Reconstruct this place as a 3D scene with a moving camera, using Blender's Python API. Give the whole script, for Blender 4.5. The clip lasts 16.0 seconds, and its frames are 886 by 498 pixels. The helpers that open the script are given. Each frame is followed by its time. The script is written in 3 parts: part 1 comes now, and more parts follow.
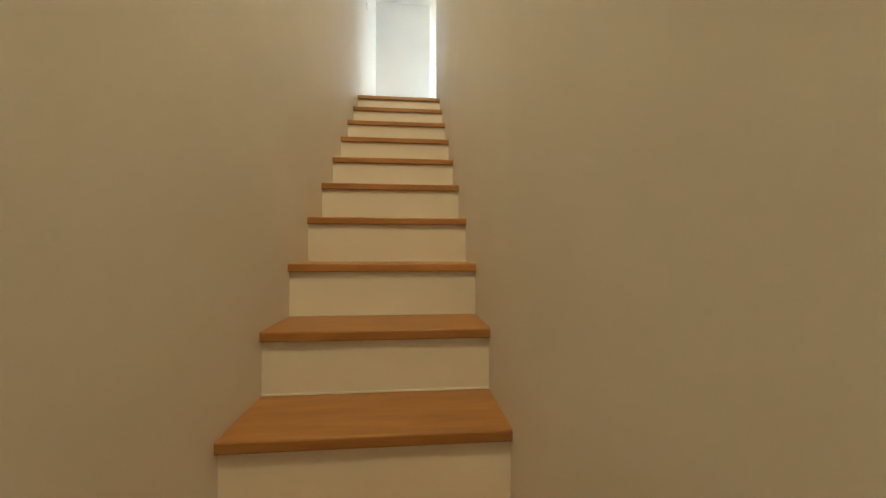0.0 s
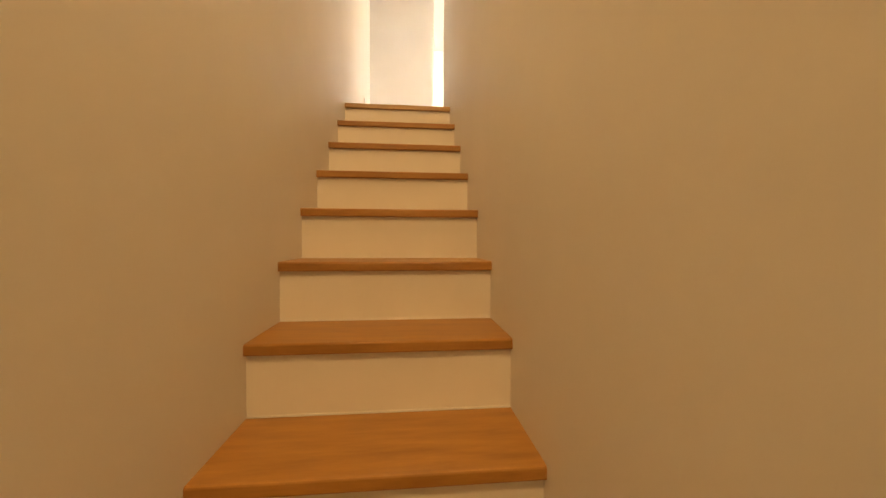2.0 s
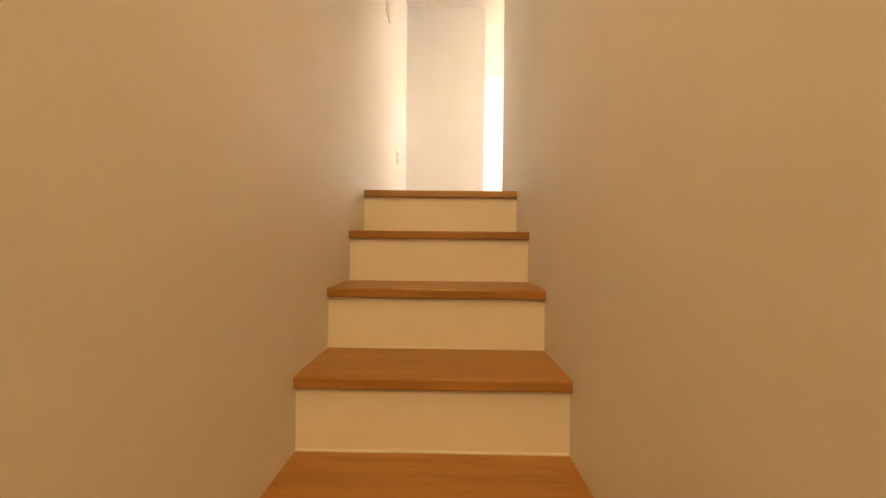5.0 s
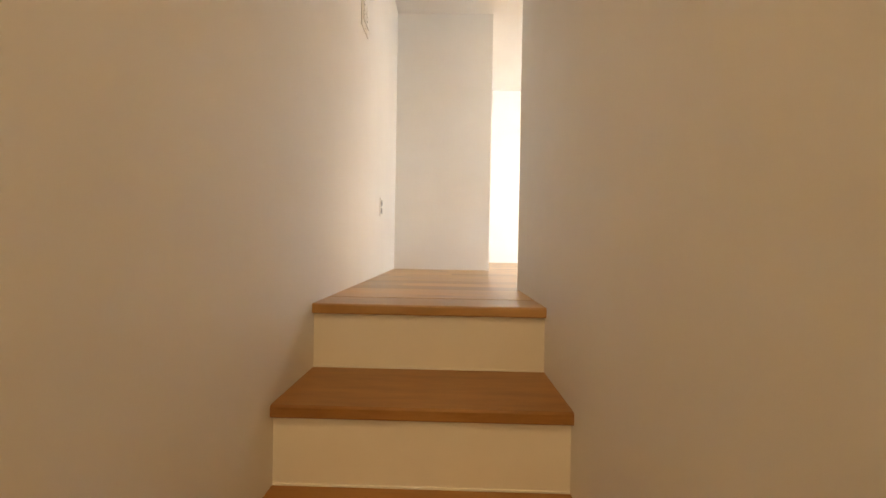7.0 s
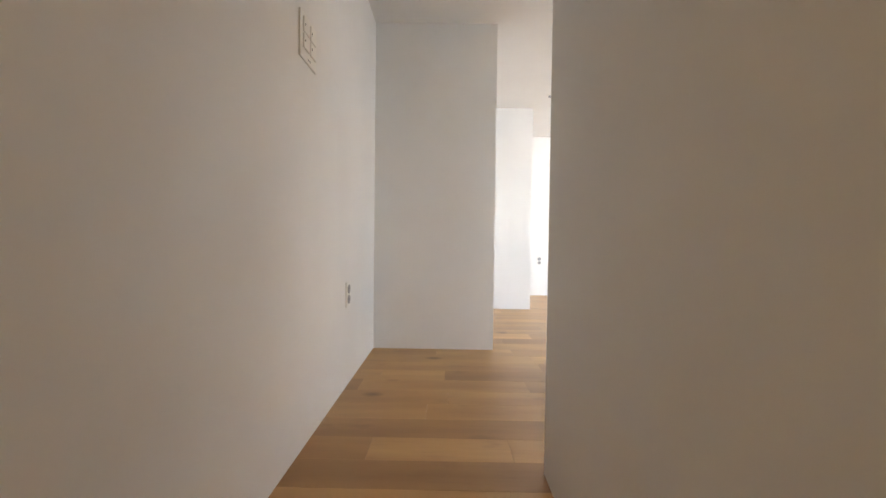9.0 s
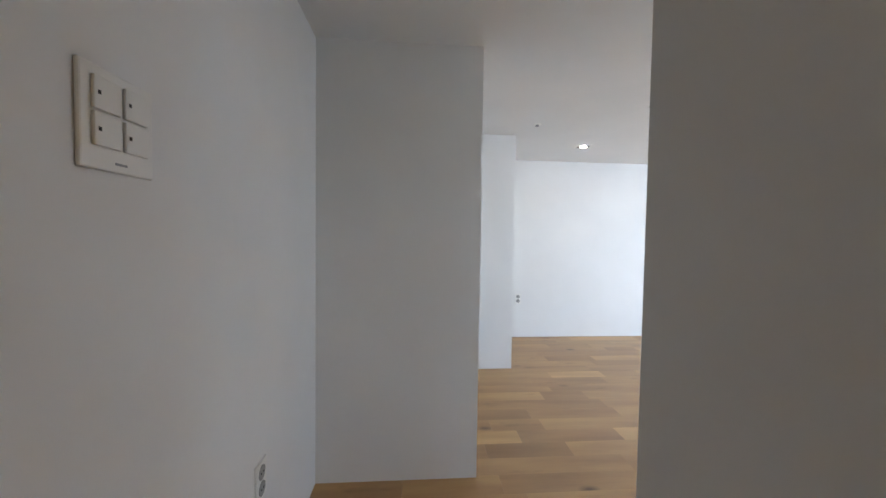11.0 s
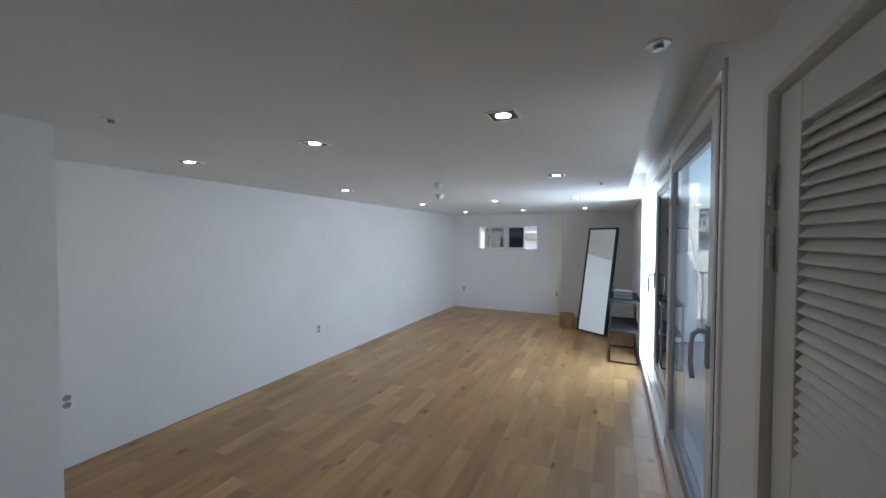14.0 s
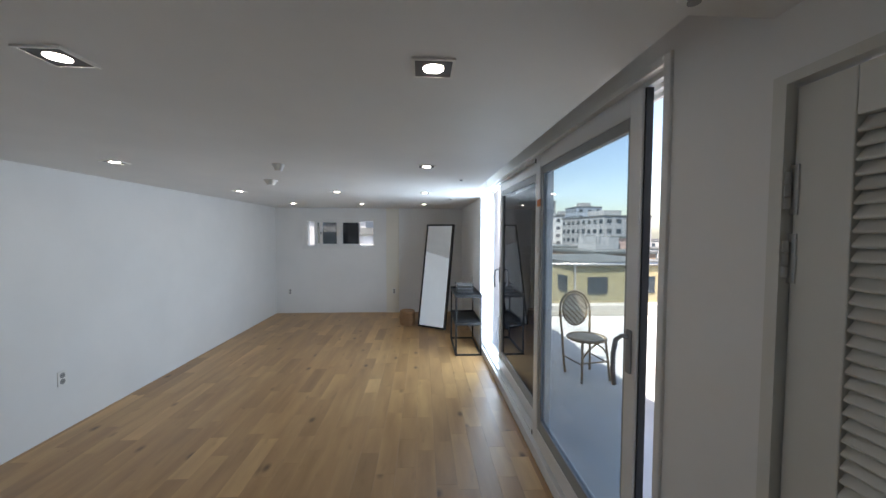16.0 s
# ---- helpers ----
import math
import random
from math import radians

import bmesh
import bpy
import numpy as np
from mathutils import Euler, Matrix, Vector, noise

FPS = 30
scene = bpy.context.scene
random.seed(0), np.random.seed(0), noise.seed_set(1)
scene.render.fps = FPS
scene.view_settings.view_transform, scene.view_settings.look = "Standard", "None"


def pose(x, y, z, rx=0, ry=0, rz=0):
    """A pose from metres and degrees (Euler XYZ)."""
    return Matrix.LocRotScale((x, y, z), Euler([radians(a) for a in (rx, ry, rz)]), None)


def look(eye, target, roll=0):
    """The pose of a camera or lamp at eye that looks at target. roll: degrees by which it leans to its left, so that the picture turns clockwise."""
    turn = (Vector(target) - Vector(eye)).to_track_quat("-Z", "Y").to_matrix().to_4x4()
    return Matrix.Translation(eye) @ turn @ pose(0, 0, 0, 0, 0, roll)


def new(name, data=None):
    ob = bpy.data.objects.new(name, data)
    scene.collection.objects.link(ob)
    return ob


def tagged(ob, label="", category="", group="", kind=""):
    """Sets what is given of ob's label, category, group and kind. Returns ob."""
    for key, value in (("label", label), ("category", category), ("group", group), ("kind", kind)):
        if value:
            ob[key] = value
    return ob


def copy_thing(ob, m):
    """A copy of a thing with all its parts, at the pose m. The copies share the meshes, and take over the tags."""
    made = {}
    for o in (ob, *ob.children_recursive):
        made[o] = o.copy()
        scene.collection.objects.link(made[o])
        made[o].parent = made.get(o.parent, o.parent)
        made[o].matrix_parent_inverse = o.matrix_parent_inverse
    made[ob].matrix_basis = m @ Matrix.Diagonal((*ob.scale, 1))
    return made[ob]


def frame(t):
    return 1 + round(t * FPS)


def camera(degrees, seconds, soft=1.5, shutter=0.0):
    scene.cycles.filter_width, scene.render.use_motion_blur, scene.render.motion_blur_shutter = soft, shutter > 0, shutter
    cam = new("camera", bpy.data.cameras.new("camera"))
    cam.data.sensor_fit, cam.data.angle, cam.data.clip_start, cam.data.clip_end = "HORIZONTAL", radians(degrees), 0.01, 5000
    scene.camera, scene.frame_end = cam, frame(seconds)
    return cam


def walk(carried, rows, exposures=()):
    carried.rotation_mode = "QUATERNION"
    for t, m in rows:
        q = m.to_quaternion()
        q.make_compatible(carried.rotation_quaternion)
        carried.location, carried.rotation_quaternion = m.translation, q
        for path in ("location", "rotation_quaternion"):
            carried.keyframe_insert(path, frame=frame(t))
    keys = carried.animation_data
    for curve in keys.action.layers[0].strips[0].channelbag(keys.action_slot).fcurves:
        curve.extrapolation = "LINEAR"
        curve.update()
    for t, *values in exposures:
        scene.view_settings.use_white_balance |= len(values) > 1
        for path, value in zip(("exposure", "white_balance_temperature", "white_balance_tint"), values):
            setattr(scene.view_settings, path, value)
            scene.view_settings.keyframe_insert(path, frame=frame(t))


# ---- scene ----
cam = camera(102, 16.0)
PATH = [
    (0, (0.521, -3.627, -1.537), (0.703, -1.635, -1.530), 0.10),
    (0.5, (0.502, -3.403, -1.451), (0.780, -1.422, -1.466), -0.03),
    (1, (0.498, -3.172, -1.317), (0.750, -1.188, -1.353), -0.09),
    (1.5, (0.489, -2.993, -1.188), (0.717, -1.007, -1.238), -0.02),
    (2, (0.484, -2.855, -1.060), (0.679, -0.865, -1.104), 0.17),
    (2.5, (0.465, -2.693, -0.954), (0.610, -0.699, -0.990), 0.37),
    (3, (0.455, -2.557, -0.836), (0.539, -0.559, -0.857), 0.39),
    (3.5, (0.468, -2.382, -0.697), (0.500, -0.382, -0.714), 0.42),
    (4, (0.448, -2.225, -0.581), (0.449, -0.225, -0.589), 0.53),
    (6.5, (0.454, -1.439, 0.115), (0.417, 0.560, 0.086), 0.74),
    (7, (0.476, -1.262, 0.211), (0.440, 0.738, 0.190), 1.02),
    (7.5, (0.497, -1.095, 0.362), (0.462, 0.905, 0.339), 0.75),
    (8, (0.477, -0.911, 0.519), (0.446, 1.089, 0.488), 0.83),
    (8.5, (0.485, -0.783, 0.600), (0.445, 1.216, 0.568), 0.96),
    (9, (0.501, -0.604, 0.733), (0.474, 1.395, 0.691), 0.72),
    (11.3, (0.484, 0.150, 1.290), (0.733, 2.133, 1.217), 0.91),
    (11.5, (0.488, 0.231, 1.315), (0.868, 2.195, 1.270), 0.95),
    (12, (0.501, 0.336, 1.437), (1.250, 2.189, 1.396), 0.85),
    (12.5, (0.527, 0.545, 1.508), (1.663, 2.191, 1.472), 0.73),
    (13, (0.618, 0.655, 1.626), (2.018, 2.083, 1.576), 0.90),
    (13.5, (0.641, 0.730, 1.634), (2.249, 1.918, 1.582), 0.51),
    (14, (0.634, 0.895, 1.642), (2.442, 1.748, 1.584), 0.08),
    (14.5, (0.703, 1.027, 1.633), (2.662, 1.426, 1.570), 0.05),
    (15, (0.856, 1.153, 1.645), (2.855, 1.138, 1.577), 0.25),
    (15.5, (0.957, 1.235, 1.660), (2.951, 1.102, 1.583), 0.09),
    (16, (1.051, 1.375, 1.671), (3.046, 1.258, 1.584), 0.20),
]
EXPOSURES = [
    (0.0, 4.95, 7600, 5), (0.7, 4.8, 9000, 8), (1.5, 4.95, 13300, 23), (4.0, 5.0, 14800, 29), (6.4, 4.6, 11500, 24), (7.5, 4.33, 10000, 22), (9.0, 3.83, 8300, 20),
    (11.3, 2.8, 6900, 16), (12.5, 2.13, 6650, 15), (14.0, 1.64, 6850, 15), (16.0, 1.48, 7150, 15),
]
walk(cam, [(t, look(e, a, r)) for t, e, a, r in PATH], EXPOSURES)

# world, sun, exposure
world = bpy.data.worlds.new("sky")
scene.world = world
world.use_nodes = True
wn = world.node_tree
sky = wn.nodes.new("ShaderNodeTexSky")
sky.sky_type = "NISHITA"
sky.sun_disc = False
sky.dust_density = 1.6
SUN_EL, SUN_AZ = radians(58), radians(-42)
sky.sun_elevation = SUN_EL
sky.sun_rotation = SUN_AZ
wn.links.new(sky.outputs[0], wn.nodes["Background"].inputs[0])
wn.nodes["Background"].inputs[1].default_value = 0.15
sun = new("sun", bpy.data.lights.new("sun", "SUN"))
sun.data.energy, sun.data.angle, sun.data.color = 4.5, radians(0.5), (1.0, 0.95, 0.88)
sd = Vector((math.sin(SUN_AZ) * math.cos(SUN_EL), math.cos(SUN_AZ) * math.cos(SUN_EL), math.sin(SUN_EL)))
sun.matrix_world = look(sd * 20, (0, 0, 0))


# daylight of the open sky in the open part of the terrace door
day = new("door_daylight", bpy.data.lights.new("door_daylight", "AREA"))
day.data.shape, day.data.size, day.data.size_y = "RECTANGLE", 0.80, 2.05
day.data.energy, day.data.color = 22.0, (0.54, 0.76, 1.0)
day.matrix_world = look((5.70, 0.345, 1.16), (5.70, 4.0, 1.16))


# ---- materials ----
def mat(name, base, rough=0.6, metal=0.0):
    m = bpy.data.materials.new(name)
    m.use_nodes = True
    b = m.node_tree.nodes["Principled BSDF"]
    b.inputs["Base Color"].default_value = (*base, 1)
    b.inputs["Roughness"].default_value = rough
    b.inputs["Metallic"].default_value = metal
    return m


def bsdf(m):
    return m.node_tree.nodes["Principled BSDF"]


def node(m, kind, **inputs):
    n = m.node_tree.nodes.new(kind)
    for k, v in inputs.items():
        n.inputs[k.replace("_", " ")].default_value = v
    return n


def link(m, a, b):
    m.node_tree.links.new(a, b)


def coords(m, scale=(1, 1, 1), random_shift=False):
    t = node(m, "ShaderNodeTexCoord")
    mp = node(m, "ShaderNodeMapping", Scale=scale)
    link(m, t.outputs["Object"], mp.inputs[0])
    if random_shift:
        oi = node(m, "ShaderNodeObjectInfo")
        sc = node(m, "ShaderNodeVectorMath")
        sc.operation = "SCALE"
        sc.inputs[0].default_value = (37.0, 19.0, 11.0)
        link(m, oi.outputs["Random"], sc.inputs["Scale"])
        link(m, sc.outputs[0], mp.inputs["Location"])
    return mp.outputs[0]


def ramp(m, fac, stops):
    r = node(m, "ShaderNodeValToRGB")
    el = r.color_ramp.elements
    while len(el) < len(stops):
        el.new(0.5)
    for e, (p, c) in zip(el, stops):
        e.position, e.color = p, (*c, 1)
    link(m, fac, r.inputs[0])
    return r.outputs[0]


def noise_tex(m, vec, scale, detail=4.0, rough=0.55):
    n = node(m, "ShaderNodeTexNoise", Scale=scale, Detail=detail, Roughness=rough)
    link(m, vec, n.inputs["Vector"])
    return n.outputs["Fac"]


def add_bump(m, fac, strength=0.1, distance=0.002):
    b = node(m, "ShaderNodeBump", Strength=strength, Distance=distance)
    link(m, fac, b.inputs["Height"])
    link(m, b.outputs[0], bsdf(m).inputs["Normal"])


def mixed(m, a, b, fac, mode="MIX"):
    x = node(m, "ShaderNodeMix")
    x.data_type, x.blend_type = "RGBA", mode
    x.clamp_result = False
    for s, v in ((x.inputs[0], fac), (x.inputs[6], a), (x.inputs[7], b)):
        if hasattr(v, "is_output"):
            link(m, v, s)
        else:
            s.default_value = v if isinstance(v, float) else (*v, 1)
    return x.outputs[2]


def painted(name, base, rough=0.55, bump=0.12, fine=240.0, spread=0.03):
    """Rolled paint: broad unevenness and a fine stipple."""
    m = mat(name, base, rough)
    v = coords(m)
    lo = tuple(c * (1 - spread) for c in base)
    hi = tuple(min(1, c * (1 + spread)) for c in base)
    link(m, ramp(m, noise_tex(m, v, 1.7, 5), [(0.3, lo), (0.7, hi)]), bsdf(m).inputs["Base Color"])
    add_bump(m, noise_tex(m, v, fine, 3), bump, 0.001)
    return m


def wood(name, dark, light, rough, along="x", per_piece=True, knots=0.0, gap=0.25):
    m = mat(name, light, rough)
    s = (0.7, 4.6, 4.6) if along == "x" else (4.6, 0.7, 4.6)
    v = coords(m, s, True)
    grain = noise_tex(m, v, 5.0, 9, 0.65)
    col = ramp(m, grain, [(0.3, dark), (0.72, light)])
    s2 = (2.2, 42.0, 42.0) if along == "x" else (42.0, 2.2, 42.0)
    v2 = coords(m, s2, True)
    pores = noise_tex(m, v2, 2.0, 3)
    col = mixed(m, col, tuple(c * 0.72 for c in dark), ramp(m, pores, [(0.58, (0, 0, 0)), (0.82, (0.17, 0.17, 0.17))]))
    if knots:
        v3 = coords(m, (1.0, 2.2, 1.0) if along == "x" else (2.2, 1.0, 1.0), True)
        w = node(m, "ShaderNodeTexVoronoi", Scale=2.3)
        link(m, v3, w.inputs["Vector"])
        k = ramp(m, w.outputs["Distance"], [(0.035, (knots, knots, knots)), (0.11, (0, 0, 0))])
        col = mixed(m, col, (0.07, 0.032, 0.012), k)
    if per_piece:
        oi = node(m, "ShaderNodeObjectInfo")
        tone = ramp(m, oi.outputs["Random"], [(0.0, (1 - gap, 1 - gap * 1.15, 1 - gap * 1.3)), (0.5, (1, 1, 1)), (1.0, (1.12, 1.1, 1.06))])
        col = mixed(m, col, tone, 1.0, "MULTIPLY")
    link(m, col, bsdf(m).inputs["Base Color"])
    r = node(m, "ShaderNodeMapRange")
    r.inputs["To Min"].default_value, r.inputs["To Max"].default_value = rough - 0.07, rough + 0.1
    link(m, grain, r.inputs["Value"])
    link(m, r.outputs[0], bsdf(m).inputs["Roughness"])
    add_bump(m, pores, 0.15, 0.0006)
    return m


def floor_oak(name, dark, light, rough):
    """Rustic oak boards: each board of its own tone, soft cathedral grain, scattered knots and mineral stains."""
    m = mat(name, light, rough)
    broad = noise_tex(m, coords(m, (0.55, 3.2, 3.2), True), 2.2, 4, 0.5)
    col = ramp(m, broad, [(0.3, dark), (0.68, light)])
    pores = noise_tex(m, coords(m, (2.0, 60.0, 60.0), True), 2.0, 3)
    col = mixed(m, col, tuple(c * 0.6 for c in dark), ramp(m, pores, [(0.55, (0, 0, 0)), (0.8, (0.22, 0.22, 0.22))]))
    stain = noise_tex(m, coords(m, (0.9, 2.4, 2.4), True), 3.1, 3, 0.6)
    col = mixed(m, col, tuple(c * 0.45 for c in dark), ramp(m, stain, [(0.64, (0, 0, 0)), (0.78, (0.5, 0.5, 0.5))]))
    w = node(m, "ShaderNodeTexVoronoi", Scale=2.0)
    link(m, coords(m, (1.0, 1.9, 1.0), True), w.inputs["Vector"])
    col = mixed(m, col, (0.085, 0.038, 0.016), ramp(m, w.outputs["Distance"], [(0.03, (0.85, 0.85, 0.85)), (0.13, (0, 0, 0))]))
    oi = node(m, "ShaderNodeObjectInfo")
    tone = ramp(m, oi.outputs["Random"], [(0.0, (0.72, 0.67, 0.63)), (0.16, (0.88, 0.85, 0.82)), (0.55, (0.98, 0.96, 0.93)), (0.86, (1.04, 1.03, 1.0)), (1.0, (1.26, 1.28, 1.26))])
    col = mixed(m, col, tone, 1.0, "MULTIPLY")
    link(m, col, bsdf(m).inputs["Base Color"])
    rr = node(m, "ShaderNodeMapRange")
    rr.inputs["To Min"].default_value, rr.inputs["To Max"].default_value = rough - 0.05, rough + 0.12
    link(m, broad, rr.inputs["Value"])
    link(m, rr.outputs[0], bsdf(m).inputs["Roughness"])
    add_bump(m, pores, 0.18, 0.0006)
    return m


def glass(name, tint):
    m = mat(name, tint, 0.0)
    t = m.node_tree
    t.nodes.remove(bsdf(m))
    g = node(m, "ShaderNodeBsdfGlossy", Roughness=0.01)
    tr = node(m, "ShaderNodeBsdfTransparent", Color=(*tint, 1))
    lw = node(m, "ShaderNodeLayerWeight", Blend=0.5)
    pw = node(m, "ShaderNodeMath")
    pw.operation = "POWER"
    pw.inputs[1].default_value = 4.0
    link(m, lw.outputs["Facing"], pw.inputs[0])
    fr = node(m, "ShaderNodeMapRange")
    fr.inputs["To Min"].default_value, fr.inputs["To Max"].default_value = 0.03, 0.6
    link(m, pw.outputs[0], fr.inputs["Value"])
    mx = node(m, "ShaderNodeMixShader")
    link(m, fr.outputs[0], mx.inputs[0])
    link(m, tr.outputs[0], mx.inputs[1])
    link(m, g.outputs[0], mx.inputs[2])
    link(m, mx.outputs[0], t.nodes["Material Output"].inputs[0])
    return m


def glow(name, rgb, strength):
    m = mat(name, (0.8, 0.8, 0.8), 0.4)
    bsdf(m).inputs["Emission Color"].default_value = (*rgb, 1)
    bsdf(m).inputs["Emission Strength"].default_value = strength
    return m


M_WALL = painted("wall_paint", (0.80, 0.795, 0.785))
M_CEIL = painted("ceiling_paint", (0.78, 0.775, 0.765), 0.6)
M_RISER = painted("riser_paint", (0.80, 0.78, 0.74), 0.4, 0.06)
M_DOOR = painted("door_paint", (0.66, 0.655, 0.615), 0.38, 0.05)
M_PVC = painted("white_pvc", (0.78, 0.78, 0.77), 0.28, 0.02)
M_CREAM = painted("cream_paint", (0.79, 0.755, 0.67), 0.35, 0.05)
M_TREAD = wood("oak_tread", (0.30, 0.135, 0.045), (0.46, 0.235, 0.085), 0.38, "x", True, 0.0, 0.12)
M_PLANK = floor_oak("oak_plank", (0.375, 0.208, 0.086), (0.545, 0.330, 0.148), 0.30)
M_SUB = mat("floor_gap", (0.17, 0.10, 0.05), 0.9)
M_BAFFLE = mat("dark_baffle", (0.09, 0.09, 0.09), 0.5)
# grey in place of white: the socket recess's shade as a flat colour
M_RECEPT = mat("shaded_socket_face", (0.30, 0.30, 0.29), 0.45)
M_BLACK = painted("black_steel", (0.012, 0.012, 0.013), 0.5, 0.1, 300, 0.2)
M_BEAD = painted("grey_bead", (0.30, 0.31, 0.315), 0.4, 0.03)
M_DARK = mat("dark_gasket", (0.02, 0.02, 0.022), 0.6)
M_STEEL = mat("brushed_steel", (0.55, 0.55, 0.54), 0.32, 1.0)
M_GREYMET = mat("grey_metal", (0.33, 0.34, 0.35), 0.42, 0.7)
M_MIRROR = mat("mirror_silver", (0.93, 0.94, 0.94), 0.015, 1.0)
M_PLATE = painted("plate_plastic", (0.82, 0.81, 0.78), 0.3, 0.02)
M_HOLE = mat("socket_hole", (0.03, 0.03, 0.03), 0.7)
M_ORANGE = painted("orange_tape", (0.78, 0.24, 0.06), 0.5, 0.05)
M_GLASS = glass("clear_glass", (0.66, 0.72, 0.74))
M_TINT = glass("tinted_glass", (0.16, 0.17, 0.18))
M_WINGLASS = glass("window_glass", (0.85, 0.88, 0.88))
M_GREYGLASS = glass("grey_glass", (0.42, 0.43, 0.43))
M_LED = glow("led_disc", (1.0, 0.955, 0.89), 18.0)
M_TERRACE = painted("terrace_coating", (0.58, 0.58, 0.57), 0.75, 0.35, 90, 0.10)
M_PARAPET = painted("parapet_coating", (0.50, 0.47, 0.42), 0.8, 0.35, 60, 0.10)
M_OUTWALL = painted("exterior_white", (0.80, 0.80, 0.78), 0.7, 0.3, 60, 0.04)
M_WEAVE = painted("cream_weave", (0.62, 0.57, 0.46), 0.6, 0.2, 200, 0.12)
M_WEAVE2 = painted("brown_weave", (0.16, 0.10, 0.06), 0.6, 0.2, 200, 0.12)
M_CANE = painted("bamboo_frame", (0.25, 0.19, 0.13), 0.5, 0.2, 80, 0.25)
M_BASKET = painted("wicker", (0.36, 0.20, 0.10), 0.75, 0.3, 90, 0.25)


# ---- building helpers ----
def box(bm, x0, x1, y0, y1, z0, z1, bev=0.0):
    r = bmesh.ops.create_cube(bm, size=1.0)
    vs = r["verts"]
    for v in vs:
        v.co = Vector(((x0 + x1) / 2 + v.co.x * (x1 - x0), (y0 + y1) / 2 + v.co.y * (y1 - y0), (z0 + z1) / 2 + v.co.z * (z1 - z0)))
    if bev:
        es = list({e for v in vs for e in v.link_edges})
        bmesh.ops.bevel(bm, geom=es, offset=bev, segments=2, profile=0.5, affect="EDGES")
    return vs


def cyl(bm, p0, p1, r0, r1=None, seg=16):
    p0, p1 = Vector(p0), Vector(p1)
    d = p1 - p0
    m = Matrix.Translation((p0 + p1) / 2) @ d.to_track_quat("Z", "Y").to_matrix().to_4x4()
    bmesh.ops.create_cone(bm, cap_ends=True, segments=seg, radius1=r0, radius2=r0 if r1 is None else r1, depth=d.length, matrix=m)


def tube(bm, pts, r, seg=8):
    """A round rod that follows points."""
    pts = [Vector(p) for p in pts]
    rings = []
    for i, p in enumerate(pts):
        d = (pts[min(i + 1, len(pts) - 1)] - pts[max(i - 1, 0)]).normalized()
        a = d.orthogonal().normalized() if not rings else (rings[-1][1] - d * rings[-1][1].dot(d)).normalized()
        b = d.cross(a)
        rings.append(([bm.verts.new(p + (a * math.cos(k * math.tau / seg) + b * math.sin(k * math.tau / seg)) * r) for k in range(seg)], a))
    for (u, _), (w, _) in zip(rings, rings[1:]):
        for k in range(seg):
            bm.faces.new((u[k], u[(k + 1) % seg], w[(k + 1) % seg], w[k]))
    bm.faces.new(list(reversed(rings[0][0])))
    bm.faces.new(rings[-1][0])


def mesh_of(name, bm, material, smooth=False):
    me = bpy.data.meshes.new(name)
    bmesh.ops.recalc_face_normals(bm, faces=bm.faces)
    bm.to_mesh(me)
    bm.free()
    if smooth:
        for p in me.polygons:
            p.use_smooth = True
    me.materials.append(material)
    return me


def part(name, bm, material, parent, label="", smooth=False):
    ob = new(name, mesh_of(name, bm, material, smooth))
    ob.parent = parent
    if label:
        ob["label"] = label
    return ob


def boxes(*dims, bev=0.0):
    bm = bmesh.new()
    for d in dims:
        box(bm, *d, bev=bev)
    return bm


def thing(name, m, label, category, group=""):
    e = new(name)
    e.empty_display_size = 0.1
    e.matrix_world = m
    return tagged(e, label, category, group)


def structure(name, bm, material, label, category):
    return tagged(new(name, mesh_of(name, bm, material)), label, category, kind="structure")


# ---- plan ----
CEIL, TOP = 2.19, 2.46
SX = 0.815              # width of the stair
NORTH, EAST, SOUTH = 4.39, 8.647, 0.53
RISE, RUN, STEPS = 0.228, 0.2885, 15
LOW = -RISE * STEPS
DX0, DX1, DZ1 = 2.235, 6.18, 2.29     # terrace door opening
LX0, LX1, LZ1 = 1.02, 1.868, 2.03     # louvre door opening
WY0, WY1, WZ0, WZ1 = 2.34, 3.85, 1.36, 1.975
TER = 0.0

# ---- walls ----
structure("wall_west", boxes((-0.2, 0, -6.6, 4.6, LOW - 0.3, TOP + 0.15)), M_WALL, "white painted plaster wall along the stair", "wall")
structure("wall_landing", boxes((0, SX, 1.825, 3.45, -0.3, CEIL + 0.05)), M_WALL, "white painted wall at the head of the stair", "wall")
structure("wall_pier", boxes((0, 1.41, 3.335, NORTH + 0.05, -0.3, CEIL + 0.05)), M_WALL, "white painted pier beside the long wall", "wall")
structure("wall_north", boxes((0, EAST + 0.2, NORTH, NORTH + 0.2, -0.3, TOP + 0.15)), M_WALL, "long white painted wall of the room", "wall")
structure("wall_east", boxes((EAST, EAST + 0.2, SOUTH - 0.25, WY0, -0.3, TOP + 0.15), (EAST, EAST + 0.2, WY1, NORTH, -0.3, TOP + 0.15),
                             (EAST, EAST + 0.2, WY0, WY1, -0.3, WZ0), (EAST, EAST + 0.2, WY0, WY1, WZ1, TOP + 0.15)), M_WALL, "white end wall with a high window", "wall")
